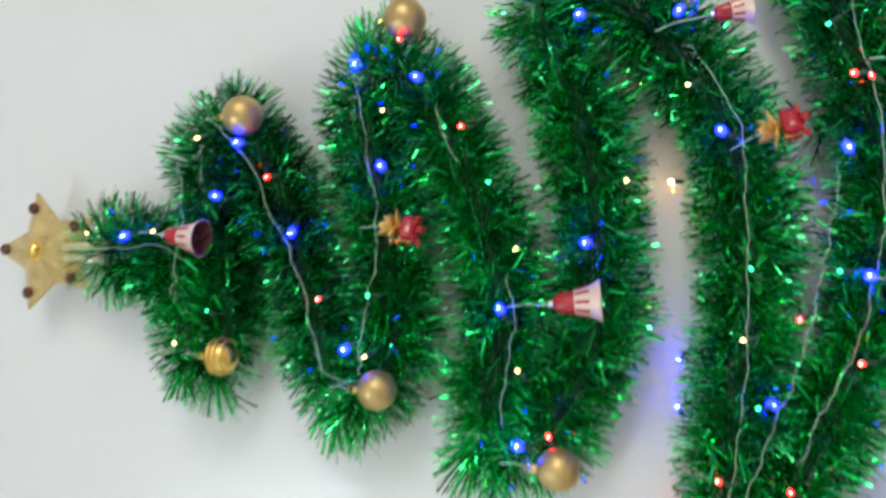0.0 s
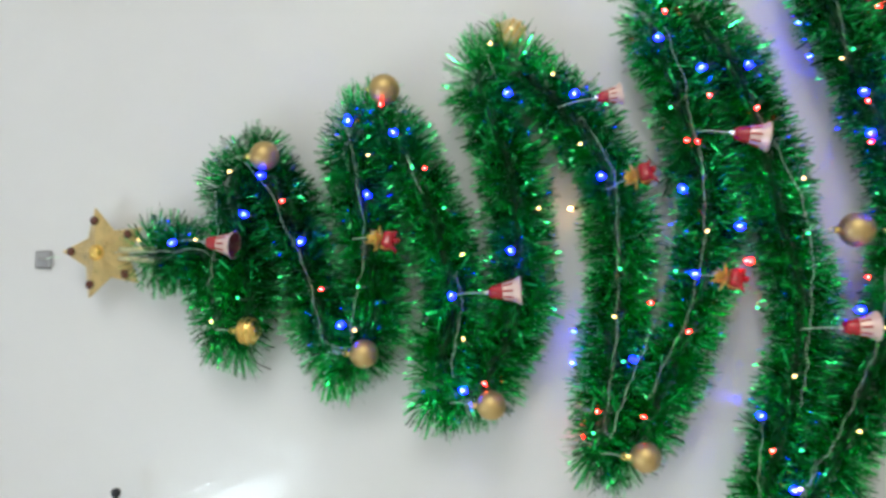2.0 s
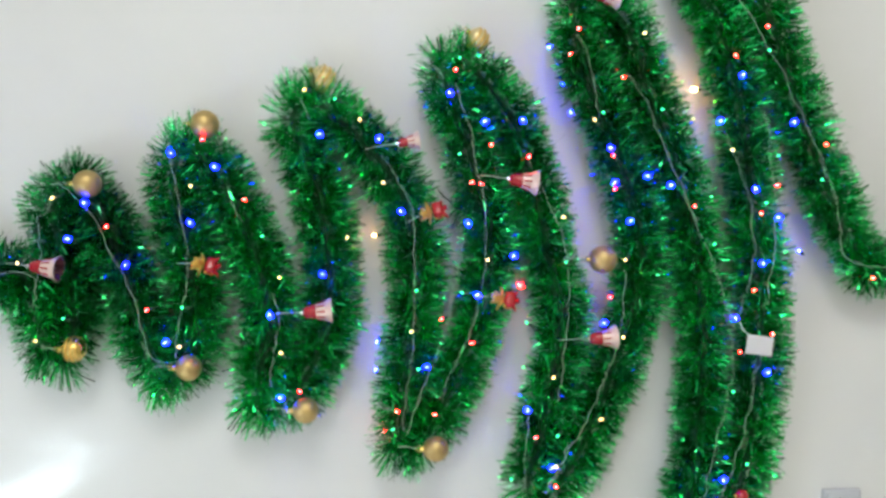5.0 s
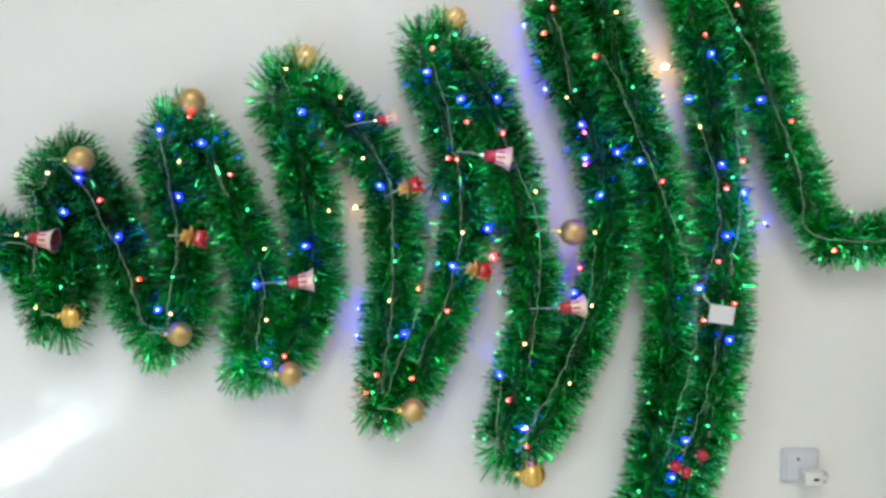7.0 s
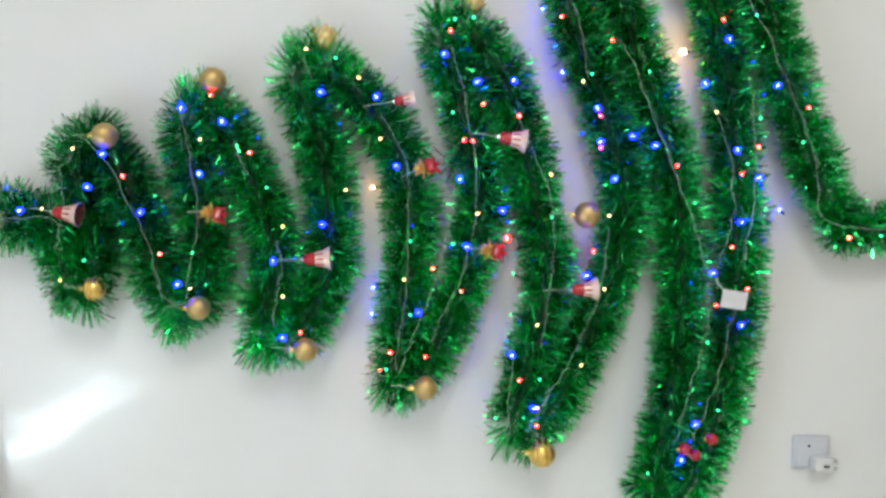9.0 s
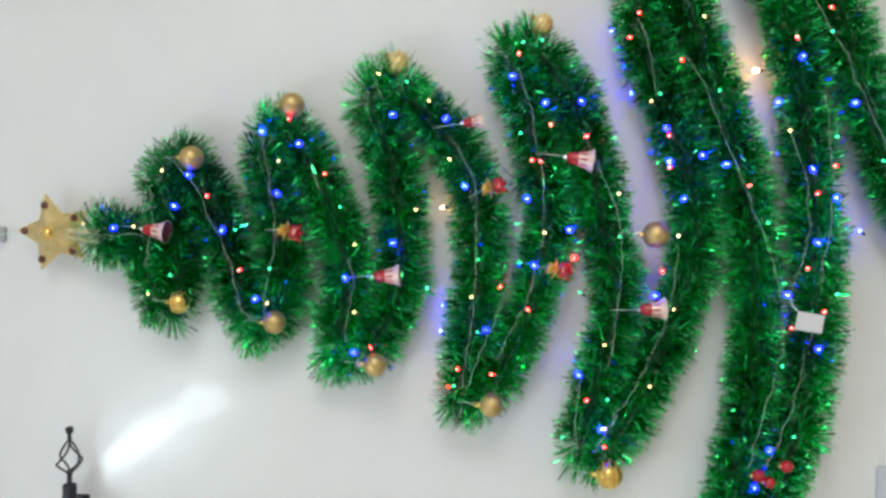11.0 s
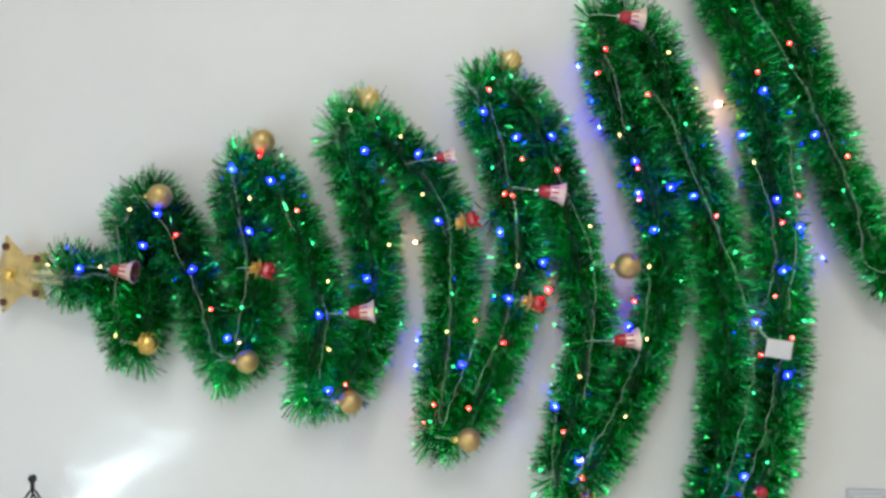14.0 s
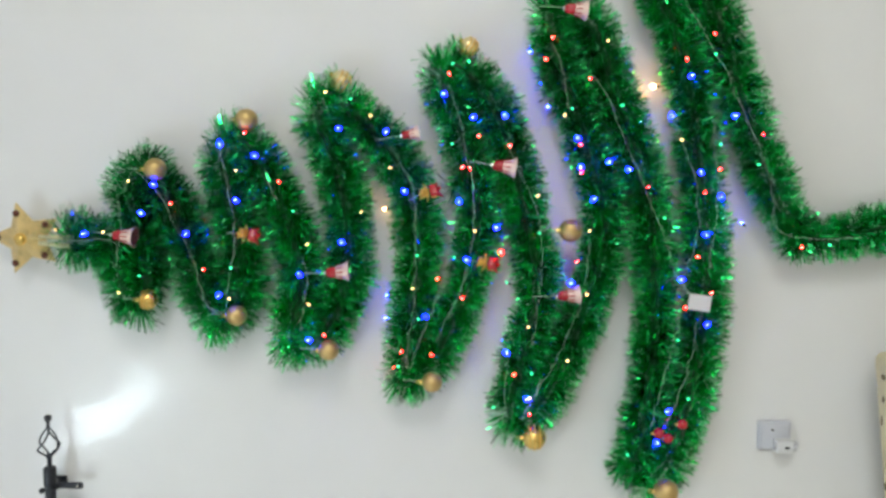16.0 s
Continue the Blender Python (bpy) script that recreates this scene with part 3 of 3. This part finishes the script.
for x, z, r in [(-0.332, 1.112, 0.0095), (-0.341, 1.096, 0.0085), (-0.316, 1.072, 0.009)]:
    d = thing("red_bauble", pose(x, -0.096, z), "tiny glossy red bauble tucked into green tinsel", "bauble", "tiny red baubles")
    part("sphere", ball(r, sub=3), RED, d, smooth=True)
    part("cap", lathe([(0, r + 0.003), (0.002, r + 0.003), (0.0024, r - 0.001), (0, r - 0.001)], 10), GOLD_GLOSS, d)
# white card tag tied to the wire
tag = thing("card_tag", pose(-0.103, -0.1, 1.048, 4, 8, 0), "blank white card tag tied to the light wire", "tag")
part("card", block(0.027, 0.0012, 0.039, (0, 0, 0), 0.0004, 1), PAPER, tag)
part("tie", tube([(0.012, -0.001, 0.018), (0.02, 0.002, 0.028), (0.03, 0.004, 0.032)], 0.0008, 5), WIRE, tag)


# ---- star at the top ----
star = thing("star", pose(0.003, -0.036, 2.235, 0, 3, 0), "gold glitter five-pointed star with brown beads", "star")
bm = bmesh.new()
R, r, d = 0.066, 0.034, 0.028
outer = []
for k in range(10):
    a = math.pi / 2 + k * math.pi / 5
    q = R if k % 2 == 0 else r
    outer.append((q * math.cos(a), q * math.sin(a)))
rim = [bm.verts.new((x, 0.0, z)) for x, z in outer]
edge = [bm.verts.new((x, -0.004, z)) for x, z in outer]
front, back = bm.verts.new((0, -d, 0)), bm.verts.new((0, 0.004, 0))
for k in range(10):
    j = (k + 1) % 10
    bm.faces.new((edge[k], edge[j], front))
    bm.faces.new((rim[j], rim[k], back))
    bm.faces.new((rim[k], rim[j], edge[j], edge[k]))
bmesh.ops.recalc_face_normals(bm, faces=bm.faces[:])
part("star_body", bm, GLITTER, star)
part("mount_peg", tube([(0, 0.036, 0.0), (0, 0.0, 0.0)], 0.005, 8), GOLD_FOIL, star)
for k in range(5):
    a = math.pi / 2 + k * 2 * math.pi / 5
    part("bead", ball(0.0062, (0.047 * math.cos(a), -0.013, 0.047 * math.sin(a)), 3, (1, 0.6, 1)), BROWN_BEAD, star, "brown bead", True)
part("bead", ball(0.0085, (0, -0.026, 0), 3, (1, 0.7, 1)), GOLD_GLOSS, star, "glossy gold centre bead", True)
part("rim_ring", tube([(0.0095 * math.cos(a), -0.0245, 0.0095 * math.sin(a)) for a in np.linspace(0, 2 * math.pi, 25)], 0.0016, 6), GOLD_FOIL, star)
for x in (-0.006, 0.006):
    part("prong", tube([(x, -0.016, -0.030), (x * 1.1, -0.022, -0.060), (x * 1.3, -0.024, -0.088)], 0.0042, 10, lambda q: 0.8 + 0.3 * q), PRONG, star, "pale gold mounting prong", True)
hook = thing("adhesive_hook", pose(-0.003, -0.0005, 2.357), "grey translucent adhesive hook stuck on the wall", "hook")
part("plate", block(0.026, 0.005, 0.026, (0, -0.0025, 0), 0.004), CLEAR, hook)
part("hook_arm", tube([(0, -0.004, 0.006), (0, -0.013, -0.002), (0, -0.014, -0.010), (0, -0.018, -0.012), (0, -0.02, -0.006)], 0.0025, 8), CLEAR, hook)
part("loop", tube([(0.0, -0.014, -0.011), (0.003, -0.012, -0.02), (0.003, -0.010, -0.032)], 0.0008, 4), WIRE, hook)

# ---- curtain rod with a twisted cage finial ----
ROD_Z, ROD_Y = 2.207, -0.044
rod = thing("curtain_rod", pose(-0.417, ROD_Y, ROD_Z), "black iron curtain rod with a twisted cage finial", "curtain rod")
part("pole", tube([(-1.45, 0, 0), (-0.03, 0, 0)], 0.0095, 20), IRON, rod, smooth=False)
lay = Matrix.Rotation(radians(90), 4, "Y")
part("collar", lathe([(0, -0.035), (0.0095, -0.035), (0.0112, -0.033), (0.0112, 0.0), (0.0095, 0.002), (0, 0.002)], 22, lay), IRON, rod)
fin = part("finial", lathe([(0, 0.0), (0.0042, 0.0), (0.0040, 0.018), (0.0062, 0.0215), (0.0045, 0.025), (0, 0.026)], 16, lay), IRON, rod, "twisted cage finial")
for k in range(4):
    pts = []
    for q in np.linspace(0, 1, 19):
        a = k * math.pi / 2 + 0.5 + q * math.pi * 0.55
        w = 0.0215 * min(q / 0.34, (1 - q) / 0.66) ** 0.85 + 0.0022
        pts.append((0.022 + 0.052 * q, w * math.cos(a), w * math.sin(a)))
    part("cage_bar", tube(pts, 0.0018, 6), IRON, fin, smooth=True)
part("finial_tip", lathe([(0, 0.072), (0.0035, 0.072), (0.0032, 0.086), (0.0058, 0.0885), (0.0068, 0.093), (0.0055, 0.0975), (0, 0.0995)], 16, lay), IRON, fin, smooth=True)
for x in (-0.037, -1.30):
    br = part("bracket", block(0.016, 0.005, 0.024, (x, 0.0415, 0.0), 0.002), IRON, rod, "iron wall bracket")
    part("bracket_arm", tube([(x, 0.041, 0.0), (x, 0.026, 0.0), (x, 0.010, 0.0)], 0.005, 8), IRON, br)
    part("cradle", tube([(x, 0.0125 * math.cos(a), 0.0125 * math.sin(a)) for a in np.linspace(-2.6, 1.2, 12)], 0.0035, 8), IRON, br)
    strap = lathe([(0, 0.0), (0.0052, 0.0), (0.0060, -0.020), (0.0068, -0.046), (0.0055, -0.052), (0, -0.054)], 14)
    strap.transform(Matrix.Translation((x, 0.012, -0.002)) @ Matrix.Diagonal((1, 0.6, 1, 1)))
    part("bracket_strap", strap, IRON, br, smooth=True)
    part("set_screw", ball(0.0055, (x - 0.004, -0.006, 0.013), 2), IRON, br, smooth=True)
    part("strap_screw", ball(0.0024, (x, 0.0075, -0.046), 2), SILVER, br, smooth=True)

# ---- wall socket with a plug ----
sock = thing("wall_socket", pose(-0.362, 0, 0.880), "white plastic wall socket with a pale plug in it", "socket")
part("plate", block(0.054, 0.009, 0.060, (0, -0.0045, 0), 0.0044, 3), SOCKET_PLASTIC, sock)
part("insert", block(0.044, 0.004, 0.050, (0, -0.0105, 0), 0.002), SOCKET_PLASTIC, sock)
for x, z in [(0.012, 0.006)]:
    part("pin_hole", block(0.004, 0.002, 0.004, (x, -0.0130, z), 0.0008, 1), DARK, sock)
plug = thing("plug", pose(-0.375, -0.0125, 0.868), "white plastic plug pushed into the wall socket", "plug")
part("body", block(0.022, 0.024, 0.030, (0, -0.012, 0.002), 0.004), PLASTIC, plug)
part("cable_boot", lathe([(0, 0.0), (0.0105, 0.0), (0.0105, 0.005), (0.0090, 0.008), (0.0080, 0.004), (0, 0.003)], 20, Matrix.Translation((0, -0.012, -0.013)) @ Matrix.Rotation(radians(115), 4, "X")), GREY_PLASTIC, plug, "round grey collar", True)
part("knob", ball(0.0050, (0, -0.019, -0.017), 3), PLASTIC, plug, smooth=True)
part("indicator", block(0.004, 0.002, 0.009, (-0.001, -0.0245, -0.001), 0.0008, 1), DARK, plug)

# small grey clip at the foot of a loop
clip = thing("wire_clip", pose(-0.450, -0.03, 1.147, 0, 20, 0), "small grey plastic clip holding the light wire", "clip")
part("clip_body", block(0.014, 0.05, 0.014, (0, 0.0, 0), 0.003), CLEAR, clip)

# ---- patterned sofa against the wall ----
sofa = thing("sofa", pose(-1.092, -0.45, -0.002), "cream sofa in worn fabric with a brown and ochre motif", "sofa")


def back_rise(x):
    """How far the top of the sofa's back dips away from its ends."""
    return -0.11 * min(0.9 - abs(x), 0.45)


bm = block(1.80, 0.20, 0.42, (0, 0.30, 0.525), 0.025, 3)
bmesh.ops.bisect_plane(bm, geom=bm.verts[:] + bm.edges[:] + bm.faces[:], plane_co=(0.45, 0, 0), plane_no=(1, 0, 0))
bmesh.ops.bisect_plane(bm, geom=bm.verts[:] + bm.edges[:] + bm.faces[:], plane_co=(-0.45, 0, 0), plane_no=(1, 0, 0))
for v in bm.verts:
    if v.co.z > 0.6:
        v.co.z += back_rise(v.co.x)
part("back", bm, FABRIC, sofa)
part("seat", block(1.60, 0.72, 0.22, (0, -0.02, 0.34), 0.05, 4), FABRIC, sofa)
part("base_frame", block(1.70, 0.74, 0.16, (0, -0.02, 0.15), 0.02, 2), FABRIC, sofa)
for s in (-1, 1):
    part("armrest", block(0.18, 0.80, 0.34, (s * 0.81, 0.0, 0.40), 0.05, 4), FABRIC, sofa)
    for q in (-0.30, 0.30):
        part("foot", lathe([(0, 0.07), (0.03, 0.07), (0.022, 0.0), (0, 0.0)], 14, Matrix.Translation((s * 0.78, q, 0))), BROWN_BEAD, sofa)
for k in range(44):
    for row in range(5):
        x = 0.885 - 0.040 * k - 0.013 * (row * 2 % 3)
        wide, deep = 0.8 + 0.3 * math.sin(k * 1.7 + row), 0.7 + 0.35 * math.sin(k + 2.3 * row)
        bm = ball(0.010, (x, 0.222 + 0.036 * row + 0.010 * math.sin(k * 2.1 + row), 0.7352 + back_rise(x)), 2, (wide, deep, 0.10))
        part("motif", bm, FABRIC_GOLD if (2 * k + row) % 7 == 3 else FABRIC_MARK, sofa)
